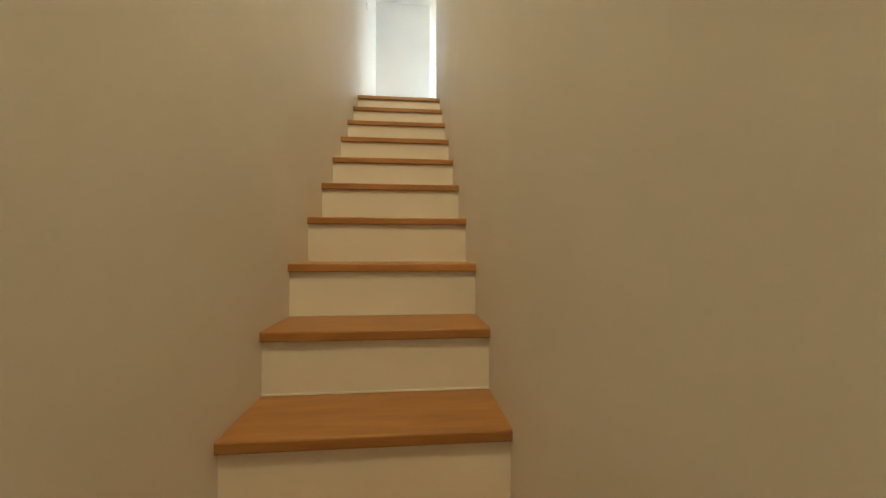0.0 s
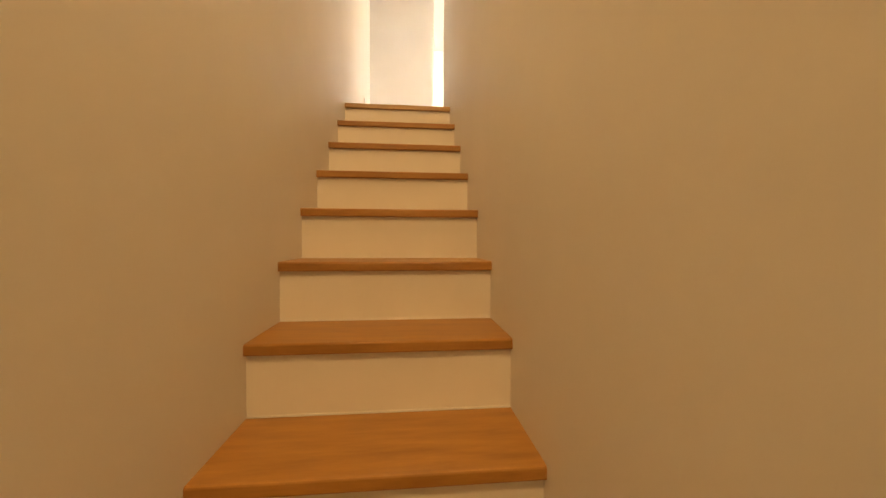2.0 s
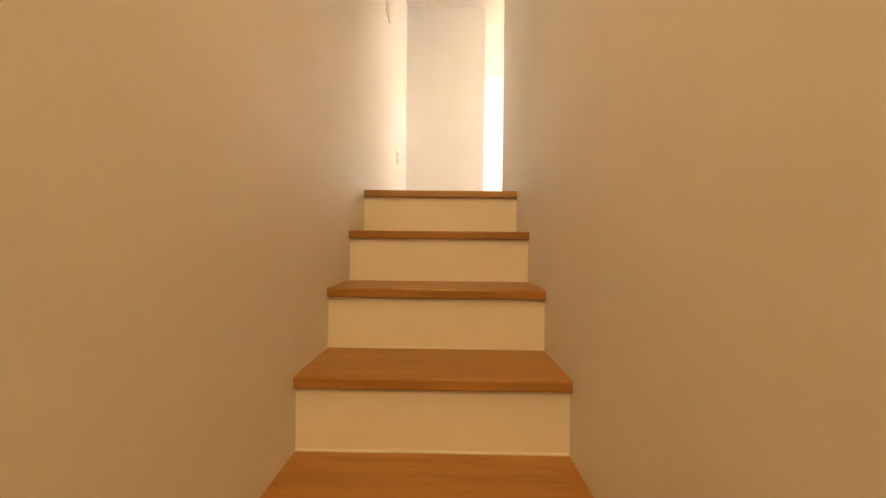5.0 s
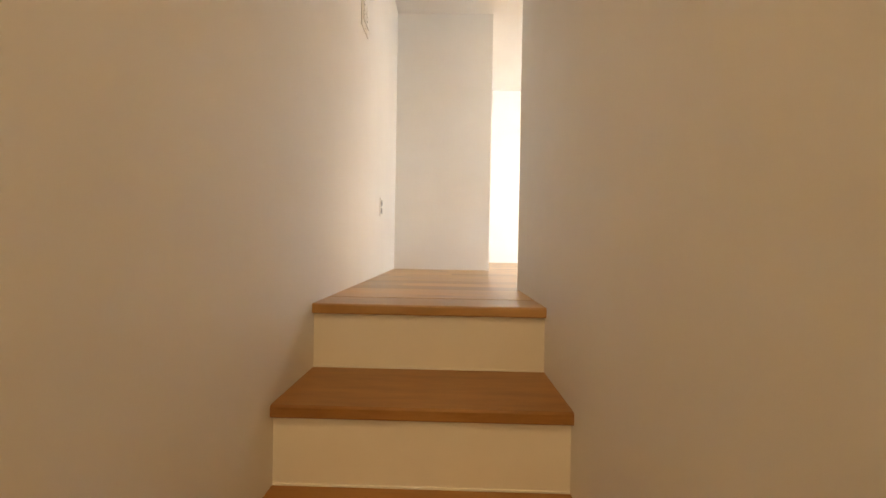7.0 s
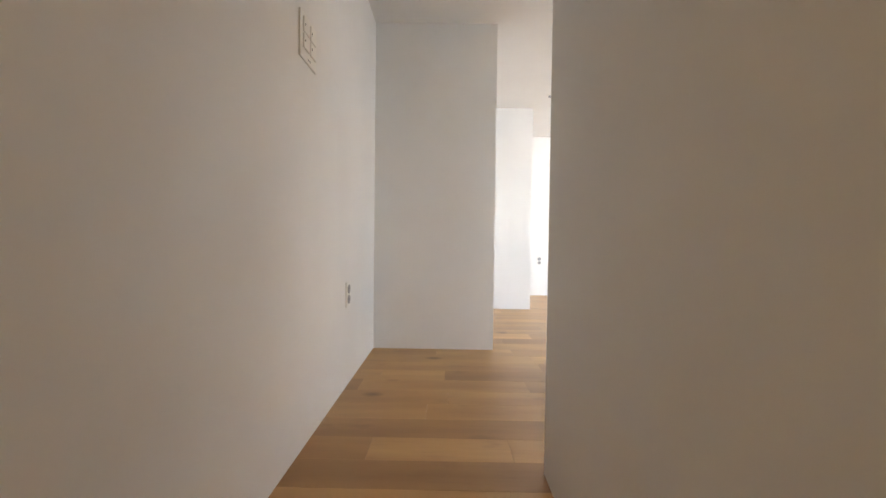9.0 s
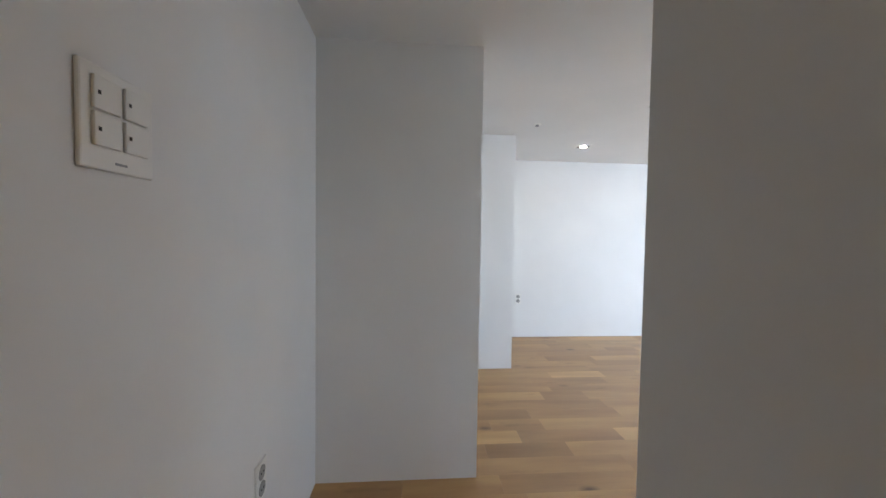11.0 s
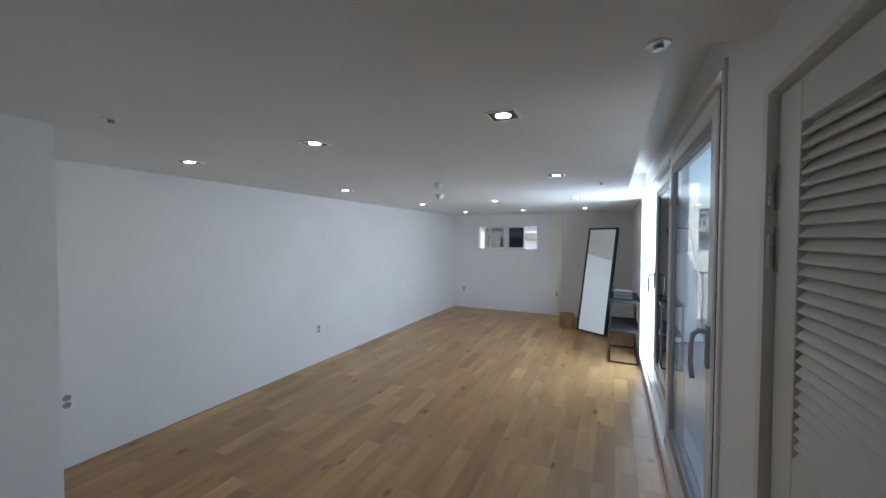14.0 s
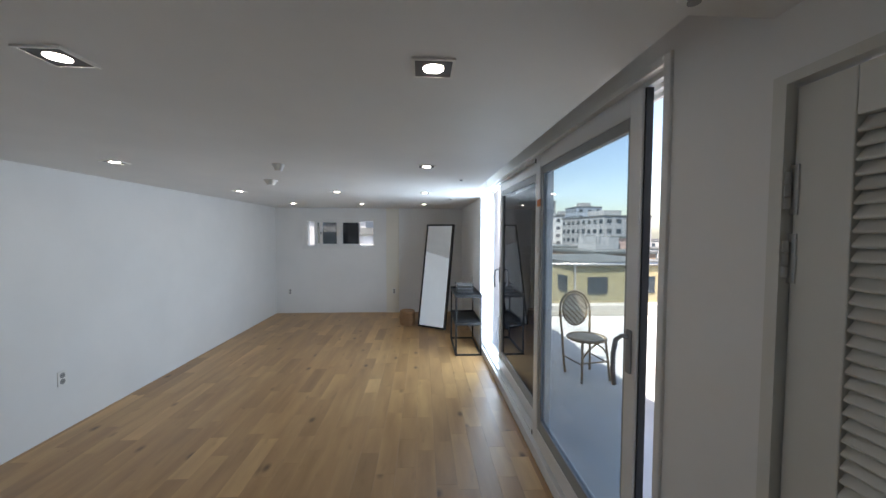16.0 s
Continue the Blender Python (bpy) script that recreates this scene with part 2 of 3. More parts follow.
structure("wall_south", boxes((SX, LX0 - 0.012, SOUTH - 0.25, SOUTH - 0.008, -0.3, TOP + 0.15), (LX0, LX1, SOUTH - 0.25, SOUTH, LZ1, TOP + 0.15), (LX0, LX1, SOUTH - 0.25, SOUTH, -0.3, 0),
                              (LX1, DX0, SOUTH - 0.25, SOUTH, -0.3, TOP + 0.15), (DX0, DX1, SOUTH - 0.25, SOUTH, DZ1, TOP + 0.15), (DX0, DX1, SOUTH - 0.25, SOUTH, -0.3, 0.0),
                              (DX1, EAST, SOUTH - 0.25, SOUTH, -0.3, TOP + 0.15)), M_WALL, "white wall with louvred door and sliding terrace door", "wall")
structure("wall_stair", boxes((SX, SX + 0.185, -6.6, SOUTH - 0.25, LOW - 0.3, TOP + 0.15)), M_WALL, "white painted wall beside the stair", "wall")
structure("wall_stair_end", boxes((0, SX, -6.6, -6.4, LOW - 0.3, TOP + 0.15)), M_WALL, "white wall closing the lower hall", "wall")
structure("wall_pilaster", boxes((EAST - 0.03, EAST, 1.86, 2.12, 0, CEIL)), M_CREAM, "narrow cream pilaster on the end wall", "wall")

# ---- ceiling with a raised curtain pocket over the terrace door ----
RX0, RX1, RY = 1.89, 5.75, 0.745
structure("ceiling", boxes((0, EAST, RY, NORTH, CEIL, TOP), (SX, RX0, SOUTH - 0.008, RY, CEIL, TOP), (RX1, EAST, SOUTH, RY, CEIL, TOP),
                           (0, SX, -6.4, RY, CEIL, TOP), (-0.2, EAST + 0.2, SOUTH, NORTH + 0.2, TOP, TOP + 0.15), (-0.2, SX + 0.18, -6.6, SOUTH, TOP, TOP + 0.15)),
          M_CEIL, "flat white painted ceiling with a recessed pocket", "ceiling")

# ---- floors ----
floor = structure("floor", boxes((0, SX, 0.16, 1.9, -0.3, -0.014), (SX, EAST, SOUTH, NORTH, -0.3, -0.014), (0, SX, 1.9, NORTH, -0.3, -0.014)), M_SUB, "oak plank floor in warm brown", "floor")
structure("floor_hall", boxes((0, SX, -6.4, -RUN * (STEPS - 1), LOW - 0.2, LOW)), M_TREAD, "oak floor at the foot of the stair", "floor")

# ---- stair ----
stair = thing("staircase", pose(0, 0, 0), "straight stair with oak treads and white risers", "staircase")
bm = bmesh.new()
box(bm, -0.006, SX + 0.006, -RUN - 0.02 + RUN, 0.155, -0.036, 0.0, 0.006)
part("tread", bm, M_PLANK, stair, "oak nosing board at the landing")
tread_me = mesh_of("tread", boxes((-0.006, SX + 0.006, -0.02, RUN + 0.02, -0.036, 0.0), bev=0.006), M_TREAD)
riser_me = mesh_of("riser", boxes((-0.004, SX + 0.004, 0.0, 0.02, -RISE - 0.004, -0.034)), M_RISER)
caulk_me = mesh_of("caulk", boxes((0.001, SX - 0.001, -0.005, 0.001, -RISE - 0.001, -RISE + 0.006), bev=0.002), M_PVC)
for k in range(STEPS):
    for nm, me in (("tread", tread_me), ("riser", riser_me), ("caulk", caulk_me)):
        if nm == "tread" and k == 0:
            continue
        ob = new(nm, me)
        ob.parent = stair
        ob.location = (0, -RUN * k, -RISE * k)
bm = bmesh.new()
for k in range(STEPS):
    box(bm, 0.004, SX - 0.004, -RUN * k + 0.021, -RUN * (k - 1) + 0.018, -RISE * (k + 1) - 0.05, -RISE * k - 0.04)
part("carcass", bm, M_SUB, stair)


# ---- louvred door ----
def louvre_door():
    d = thing("louvred_door", pose(LX0, SOUTH - 0.02, 0), "closed off-white louvred cupboard door with two steel hinges", "door")
    w, h, t = LX1 - LX0 - 0.024, LZ1 - 0.02, 0.038
    x0 = 0.002
    sw = 0.116
    part("stile", boxes((x0, x0 + sw, -t, 0, 0.01, h), bev=0.003), M_DOOR, d)
    part("stile", boxes((w - sw, w, -t, 0, 0.01, h), bev=0.003), M_DOOR, d)
    for z0, z1 in ((0.01, 0.16), (0.99, 1.13), (1.91, h)):
        part("rail", boxes((x0 + sw, w - sw, -t, -0.001, z0, z1), bev=0.002), M_DOOR, d)
    part("backing", boxes((x0 + sw, w - sw, -t - 0.01, -t, 0.02, h - 0.01)), M_DOOR, d)
    bm = bmesh.new()
    a = radians(52)
    vs = box(bm, x0 + sw + 0.001, w - sw - 0.001, -0.024, 0.024, -0.0045, 0.0045)
    long_edges = [e for e in {e for v in vs for e in v.link_edges} if abs(e.verts[0].co.x - e.verts[1].co.x) > 0.1]
    bmesh.ops.bevel(bm, geom=long_edges, offset=0.0035, segments=3, profile=0.5, affect="EDGES")
    bmesh.ops.rotate(bm, verts=bm.verts, cent=(0, 0, 0), matrix=Matrix.Rotation(-a, 3, "X"))
    slat = mesh_of("slat", bm, M_DOOR)
    for z0, z1 in ((0.16, 0.99), (1.13, 1.91)):
        n = int((z1 - z0) / 0.0285)
        for i in range(n):
            ob = new("slat", slat)
            ob.parent = d
            ob.location = (0, -0.019, z0 + (i + 0.5) * (z1 - z0) / n)
    for z in (1.615, 1.775, 0.35):
        hg = part("hinge", boxes((w - 0.014, w + 0.026, 0.0005, 0.0045, z - 0.058, z + 0.058)), M_STEEL, d, "steel butt hinge")
        bm = bmesh.new()
        for zz in (-0.045, -0.015, 0.015):
            cyl(bm, (w + 0.006, 0.011, z + zz), (w + 0.006, 0.011, z + zz + 0.026), 0.0085, seg=12)
        part("knuckle", bm, M_STEEL, hg)


louvre_door()
structure("door_frame", boxes((LX1 - 0.02, LX1 + 0.012, SOUTH - 0.2, SOUTH + 0.004, 0.0, LZ1 + 0.012), (LX0 - 0.012, LX0, SOUTH - 0.2, SOUTH + 0.004, 0.0, LZ1 + 0.012),
                              (LX0, LX1 - 0.02, SOUTH - 0.2, SOUTH + 0.004, LZ1 - 0.012, LZ1 + 0.012)), M_DOOR, "slim off-white door frame", "trim")


# ---- terrace sliding door ----
def sliding_door():
    d = thing("sliding_door", pose(0, SOUTH, 0), "white framed sliding terrace door, partly open", "door")
    f = 0.05
    for nm, b in (("jamb", (DX0, DX0 + 0.035, -0.2, 0.012, 0, DZ1)), ("jamb", (DX1 - 0.05, DX1, -0.2, 0.012, 0, DZ1)),
                  ("head", (DX0 + 0.035, DX1 - 0.05, -0.2, 0.012, DZ1 - 0.03, DZ1)), ("sill", (DX0 + 0.035, DX1 - 0.05, -0.2, 0.012, 0.0, 0.085))):
        part(nm, boxes(b, bev=0.004), M_PVC, d)
    for y in (-0.03, -0.09, -0.15):
        part("track", boxes((DX0 + 0.036, DX1 - 0.051, y - 0.006, y + 0.006, 0.085, 0.105)), M_PVC, d)
        part("track", boxes((DX0 + 0.036, DX1 - 0.051, y - 0.006, y + 0.006, DZ1 - 0.05, DZ1 - 0.03)), M_PVC, d)
    for x0, x1, y, s0, s1, g in ((2.415, 3.71, -0.03, 0.08, 0.09, M_GLASS), (3.63, 5.22, -0.09, 0.12, 0.07, M_TINT)):
        z0, z1, b, tp = 0.108, DZ1 - 0.052, 0.11, 0.085
        e, en = 0.055, 0.022 if x0 < 3 else 0.055
        leaf = part("stile", boxes((x0, x0 + s0, y - 0.024, y + 0.024, z0, z1), bev=0.004), M_PVC, d)
        part("stile", boxes((x1 - s1, x1, y - 0.024, y + 0.024, z0, z1), bev=0.004), M_PVC, d)
        part("rail", boxes((x0 + s0, x1 - s1, y - 0.023, y + 0.023, z0, z0 + b), bev=0.004), M_PVC, d)
        part("rail", boxes((x0 + s0, x1 - s1, y - 0.023, y + 0.023, z1 - tp, z1), bev=0.004), M_PVC, d)
        gx0, gx1, gz0, gz1 = x0 + s0, x1 - s1, z0 + b, z1 - tp
        for gb in ((gx0, gx0 + en, gz0, gz1), (gx1 - e, gx1, gz0, gz1), (gx0 + en, gx1 - e, gz0, gz0 + e + 0.03), (gx0 + en, gx1 - e, gz1 - e, gz1)):
            part("glazing_bead", boxes((gb[0], gb[1], y - 0.017, y + 0.017, gb[2], gb[3]), bev=0.003), M_BEAD, d, "grey glazing bead")
        p = part("pane", boxes((gx0 + en, gx1 - e, y - 0.004, y + 0.004, gz0 + e + 0.03, gz1 - e)), g, d, "large tinted glass pane")
        p.visible_shadow = False
        hx = x0 + s0 * 0.5 if x0 < 3 else x1 - s1 * 0.5
        hz = 1.19
        hb = part("handle", boxes((hx - 0.016, hx + 0.016, y + 0.024, y + 0.036, hz - 0.09, hz + 0.09), bev=0.004), M_GREYMET, d, "grey curved pull handle")
        bm = bmesh.new()
        tube(bm, [(hx, y + 0.03, hz + 0.06), (hx + 0.004, y + 0.06, hz + 0.065), (hx + 0.012, y + 0.078, hz + 0.045), (hx + 0.018, y + 0.085, hz - 0.01),
                  (hx + 0.021, y + 0.083, hz - 0.08), (hx + 0.020, y + 0.076, hz - 0.145)], 0.010)
        part("grip", bm, M_GREYMET, hb, smooth=True)
    part("edge_seal", boxes((2.403, 2.414, -0.044, -0.016, 0.11, DZ1 - 0.055)), M_DARK, d, "black rubber edge seal")
    part("sticker", boxes((3.595, 3.67, -0.0055, -0.0035, 1.87, 1.92)), M_ORANGE, d, "small orange sticker")
    for z in (0.12, DZ1 - 0.09):
        part("stopper", boxes((3.712, 3.732, -0.035, -0.005, z, z + 0.03)), M_DARK, d)


sliding_door()


# ---- high window ----
def high_window():
    w = thing("window_1", pose(EAST, 0, 0), "white high window with small sliding panes, partly open", "window")
    w["kind"] = "structure"
    f = 0.055
    x0, x1 = -0.006, 0.14
    for b in ((x0, x1, WY0, WY1, WZ0, WZ0 + f), (x0, x1, WY0, WY1, WZ1 - f, WZ1), (x0, x1, WY0, WY0 + f, WZ0 + f, WZ1 - f), (x0, x1, WY1 - f, WY1, WZ0 + f, WZ1 - f),
              (x0 + 0.01, x1 - 0.01, 3.04, 3.115, WZ0 + f, WZ1 - f), (x0 + 0.01, x1 - 0.01, 3.74, WY1 - f, WZ0 + f, WZ1 - f)):
        part("window_frame", boxes(b, bev=0.004), M_PVC, w)
    part("window_sill", boxes((-0.03, 0.02, WY0 - 0.01, WY1 + 0.01, WZ0 - 0.02, WZ0 - 0.002), bev=0.003), M_PVC, w)
    for y0, y1, x, a, c, g in ((3.115, 3.50, 0.04, 0.045, 0.05, M_GREYGLASS), (3.47, 3.63, 0.09, 0.06, 0.06, M_GREYGLASS), (2.68, 3.04, 0.04, 0.022, 0.012, M_TINT)):
        za, zb = WZ0 + f, WZ1 - f
        for b in ((x, x + 0.03, y0, y1, za, za + 0.03), (x, x + 0.03, y0, y1, zb - 0.03, zb), (x, x + 0.03, y0, y0 + a, za + 0.03, zb - 0.03), (x, x + 0.03, y1 - c, y1, za + 0.03, zb - 0.03)):
            part("sash", boxes(b, bev=0.002), M_PVC, w)
        p = part("pane", boxes((x + 0.012, x + 0.018, y0 + a, y1 - c, za + 0.03, zb - 0.03)), g, w)
        p.visible_shadow = False
    part("latch", boxes((0.025, 0.04, 3.47, 3.49, 1.64, 1.70)), M_DARK, w)


high_window()


# ---- downlights ----
def downlight(x, y, first=[]):
    if first:
        return copy_thing(first[0], pose(x, y, CEIL))
    d = thing("downlight", pose(x, y, CEIL), "square recessed downlight, lit, in white ceiling", "ceiling light", "recessed ceiling lights")
    a, b = 0.066, 0.057
    part("trim_ring", boxes((-a, a, -a, -b, -0.006, 0.0), (-a, a, b, a, -0.006, 0.0), (-a, -b, -b, b, -0.006, 0.0), (b, a, -b, b, -0.006, 0.0)), M_PLATE, d)
    part("baffle", boxes((-b, b, -b, b, -0.0035, -0.0005)), M_BAFFLE, d, "dark grey inner plate")
    bm = bmesh.new()
    cyl(bm, (0, 0, -0.0042), (0, 0, -0.0036), 0.032, seg=28)
    part("lamp", bm, M_LED, d, "glowing round lamp")
    first.append(d)


for x in (2.2, 3.86, 5.68, 7.53):
    for y in (1.34, 2.45, 3.64):
        if (x, y) != (3.86, 2.45):
            downlight(x, y)


# ---- ceiling fixtures ----
def sprinkler(x, y):
    s = thing("sprinkler_head", pose(x, y, CEIL), "small flush sprinkler head in the ceiling", "sprinkler", "sprinklers")
    bm = bmesh.new()
    cyl(bm, (0, 0, -0.005), (0, 0, 0), 0.030, 0.033, 24)
    part("rosette", bm, M_PLATE, s)
    bm = bmesh.new()
    cyl(bm, (0, 0, -0.014), (0, 0, -0.005), 0.009, 0.014, 14)
    cyl(bm, (0, 0, -0.017), (0, 0, -0.014), 0.014, 0.014, 14)
    part("deflector", bm, M_GREYMET, s)


for x, y in ((1.49, 2.99), (1.82, 0.785), (4.5, 1.0), (6.4, 0.95)):
    sprinkler(x, y)


def detector(x, y, r, label):
    s = thing("smoke_detector", pose(x, y, CEIL), label, "smoke detector")
    bm = bmesh.new()
    cyl(bm, (0, 0, -0.016), (0, 0, 0), r, r, 28)
    part("base", bm, M_PLATE, s)
    bm = bmesh.new()
    cyl(bm, (0, 0, -0.05), (0, 0, -0.016), r * 0.55, r * 0.85, 28)
    part("sensor_dome", bm, M_PLATE, s)


detector(4.70, 2.86, 0.062, "white round smoke detector on the ceiling")
detector(3.86, 2.46, 0.045, "small white detector on the ceiling")


# ---- wall plates ----
def outlet(m, label="white double wall socket near the floor"):
    s = thing("wall_socket", m, label, "socket", "wall sockets")
    part("plate", boxes((-0.038, 0.038, 0, 0.007, -0.062, 0.062), bev=0.002), M_PLATE, s)
    for z in (-0.026, 0.026):
        bm = bmesh.new()
        cyl(bm, (0, 0.0072, z), (0, 0.009, z), 0.023, seg=20)
        r = part("receptacle", bm, M_RECEPT, s)
        bm = bmesh.new()
        for x in (-0.008, 0.008):
            cyl(bm, (x, 0.0092, z), (x, 0.0096, z), 0.0035, seg=10)
        part("socket_hole", bm, M_HOLE, r)


outlet(pose(0, 1.185, 0.463, rz=-90))
outlet(pose(4.19, NORTH, 0.445, rz=180))
outlet(pose(1.77, NORTH, 0.48, rz=180))
outlet(pose(EAST, 4.11, 0.447, rz=90))
outlet(pose(EAST - 0.03, 1.96, 0.455, rz=90))
outlet(pose(7.0, SOUTH, 0.9, rz=0))


def switch_plate():
    s = thing("light_switch", pose(0, 0.655, 1.42, rz=-90), "white four-gang rocker light switch", "light switch")
    part("plate", boxes((-0.072, 0.072, 0, 0.008, -0.078, 0.078), bev=0.003), M_PLATE, s)
    for x in (-0.029, 0.029):
        for z in (-0.018, 0.036):
            r = part("rocker", boxes((x - 0.025, x + 0.025, 0.008, 0.014, z - 0.025, z + 0.025), bev=0.002), M_PLATE, s)
            part("dot", boxes((x + 0.014, x + 0.019, 0.0142, 0.0148, z - 0.003, z + 0.003)), M_HOLE, r)
    part("marking", boxes((-0.012, 0.012, 0.0082, 0.0088, -0.066, -0.062)), M_GREYMET, s)


switch_plate()


# ---- warm fill lamps added out of view over the stair ----
def stair_fill_lamp(y, watts):
    s = thing("ceiling_lamp", pose(SX / 2, y, CEIL), "round ceiling lamp added out of view as warm fill for the stair", "ceiling light", "stair lamps")
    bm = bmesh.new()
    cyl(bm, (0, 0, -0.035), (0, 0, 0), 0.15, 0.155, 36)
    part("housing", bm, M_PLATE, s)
    lamp = new("stair_fill_light", bpy.data.lights.new("stair_fill_light", "AREA"))
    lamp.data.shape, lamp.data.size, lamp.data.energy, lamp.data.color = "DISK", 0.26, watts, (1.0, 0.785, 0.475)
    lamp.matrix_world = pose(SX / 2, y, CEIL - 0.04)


stair_fill_lamp(-1.9, 0.42)
stair_fill_lamp(-4.3, 1.55)


# ---- standing mirror ----
def standing_mirror():
    bl, br = Vector((7.456, 1.44, 0)), Vector((7.157, 0.972, 0))
    ux = (br - bl).normalized()
    n = Vector((-ux.y, ux.x, 0))
    if n.x > 0:
        n = -n
    w, h, t = (br - bl).length, 1.85, 0.06
    lean = radians(10)
    up = Vector((0, 0, 1)) * math.cos(lean) - n * math.sin(lean)
    fwd = ux.cross(up)
    m = Matrix((ux, up, fwd)).transposed().to_4x4()
    m.translation = bl + Vector((0, 0, 0.008))
    s = thing("standing_mirror", m, "tall black-framed mirror leaning by the corner", "mirror")
    f = 0.028
    sg = 1 if fwd.dot(n) > 0 else -1
    for b in ((0, w, 0, f), (0, w, h - f, h), (0, f, f, h - f), (w - f, w, f, h - f)):
        part("frame", boxes((b[0], b[1], b[2], b[3], -t / 2, t / 2), bev=0.002), M_BLACK, s)
    z = sg * (t / 2 - 0.008)
    part("mirror_glass", boxes((f, w - f, f, h - f, z - 0.003, z)), M_MIRROR, s)
    part("back_panel", boxes((f, w - f, f, h - f, min(-sg * t / 2, 0), max(-sg * t / 2, 0) - 0.001)), M_BLACK, s)


standing_mirror()


# ---- black steel console shelf ----
def console():
    s = thing("console_shelf", pose(5.87, SOUTH + 0.02, 0), "black steel console shelf with two metal trays", "shelf")
    L, D, H, r = 0.80, 0.36, 0.80, 0.011
    for x in (0, L):
        for y in (0.02, D):
            part("leg", boxes((x - r, x + r, y - r, y + r, 0, H), bev=0.002), M_BLACK, s)
        part("foot_bar", boxes((x - r, x + r, 0.02 + r, D - r, 0, 0.022), bev=0.002), M_BLACK, s)
    for y in (0.02, D):
        part("foot_bar", boxes((r, L - r, y - r, y + r, 0, 0.022), bev=0.002), M_BLACK, s)
    for z in (H, 0.42):
        t = part("tray", boxes((-r, L + r, 0.02 - r, D + r, z, z + 0.006)), M_BLACK, s)
        part("tray_rim", boxes((-r, L + r, D + r, D + r + 0.004, z, z + 0.035), (-r, L + r, 0.02 - r - 0.004, 0.02 - r, z, z + 0.035),
                               (-r - 0.004, -r, 0.02 - r, D + r, z, z + 0.035), (L + r, L + r + 0.004, 0.02 - r, D + r, z, z + 0.035)), M_BLACK, t)


console()


def letter_tray():
    s = thing("letter_tray", pose(6.32, SOUTH + 0.22, 0.806), "grey metal three-tier letter tray on the console shelf", "letter tray")
    for k in range(3):
        z = 0.012 + 0.05 * k
        t = part("tray", boxes((-0.13, 0.13, -0.11, 0.11, z, z + 0.006), bev=0.002), M_GREYMET, s)
        for y in (0.112, -0.112):
            part("tray_rim", boxes((-0.13, 0.13, y - 0.002, y + 0.002, z, z + 0.02)), M_GREYMET, t)
    for x in (-0.125, 0.125):
        for y in (-0.117, 0.117):
            part("post", boxes((x - 0.004, x + 0.004, y - 0.003, y + 0.003, 0, 0.135)), M_BLACK, s)


letter_tray()


def basket():
    s = thing("wicker_basket", pose(7.62, 1.64, 0), "small round brown wicker basket on the floor", "basket")
    n, rows_ = 36, 9
    bm = bmesh.new()
    for j in range(rows_):
        z = 0.012 + j * 0.026
        r = 0.115 + 0.012 * math.sin(j / (rows_ - 1) * math.pi)
        tube(bm, [((r + 0.006 * (1 if (k + j) % 2 else -1)) * math.cos(k * math.tau / n) * 1.0 + 0, (r + 0.006 * (1 if (k + j) % 2 else -1)) * math.sin(k * math.tau / n), z) for k in range(n + 1)], 0.0125, 6)
    part("woven_side", bm, M_BASKET, s, smooth=True)
    bm = bmesh.new()
    tube(bm, [(0.122 * math.cos(k * math.tau / n), 0.122 * math.sin(k * math.tau / n), 0.245) for k in range(n + 1)], 0.014, 8)
    part("rim", bm, M_BASKET, s, smooth=True)
    bm = bmesh.new()
    cyl(bm, (0, 0, 0.002), (0, 0, 0.02), 0.11, seg=28)
    part("bottom", bm, M_BASKET, s)


basket()

# ---- terrace ----
PAR, TEND = -5.5, 8.1
structure("terrace", boxes((SX + 0.18, TEND + 0.3, PAR - 0.3, SOUTH - 0.25, TER - 0.35, TER)), M_TERRACE, "pale grey coated terrace floor", "terrace")
structure("parapet_south", boxes((SX + 0.18, TEND, PAR - 0.25, PAR, TER, TER + 0.22), bev=0.02), M_PARAPET, "low beige concrete parapet round the terrace", "parapet")
structure("parapet_east", boxes((TEND, TEND + 0.28, PAR - 0.25, -0.45, TER, TER + 0.22), bev=0.02), M_PARAPET, "low beige concrete parapet at the terrace end", "parapet")
structure("wall_terrace_end", boxes((TEND + 0.02, TEND + 0.2, -0.45, SOUTH - 0.25, TER, TER + 2.6)), M_OUTWALL, "white rendered wall at the end of the terrace", "wall")


def railing(m, length):
    s = thing("railing", m, "steel terrace railing with clear glass panels", "railing", "terrace railings")
    n = max(2, round(length / 1.15))
    q = length / n
    for k in range(n + 1):
        part("post", boxes((k * q - 0.016, k * q + 0.016, -0.016, 0.016, 0, 0.81), bev=0.003), M_STEEL, s)
        if k < n:
            p = part("glass_panel", boxes((k * q + 0.03, k * q + q - 0.03, -0.005, 0.005, 0.06, 0.76)), M_WINGLASS, s)
            p.visible_shadow = False
    bm = bmesh.new()
    cyl(bm, (-0.05, 0, 0.83), (length + 0.05, 0, 0.83), 0.024, seg=14)
    part("handrail", bm, M_STEEL, s, smooth=True)


railing(pose(1.2, PAR - 0.12, TER + 0.22), 6.8)
railing(pose(TEND + 0.14, PAR + 0.05, TER + 0.22, rz=90), 4.9)


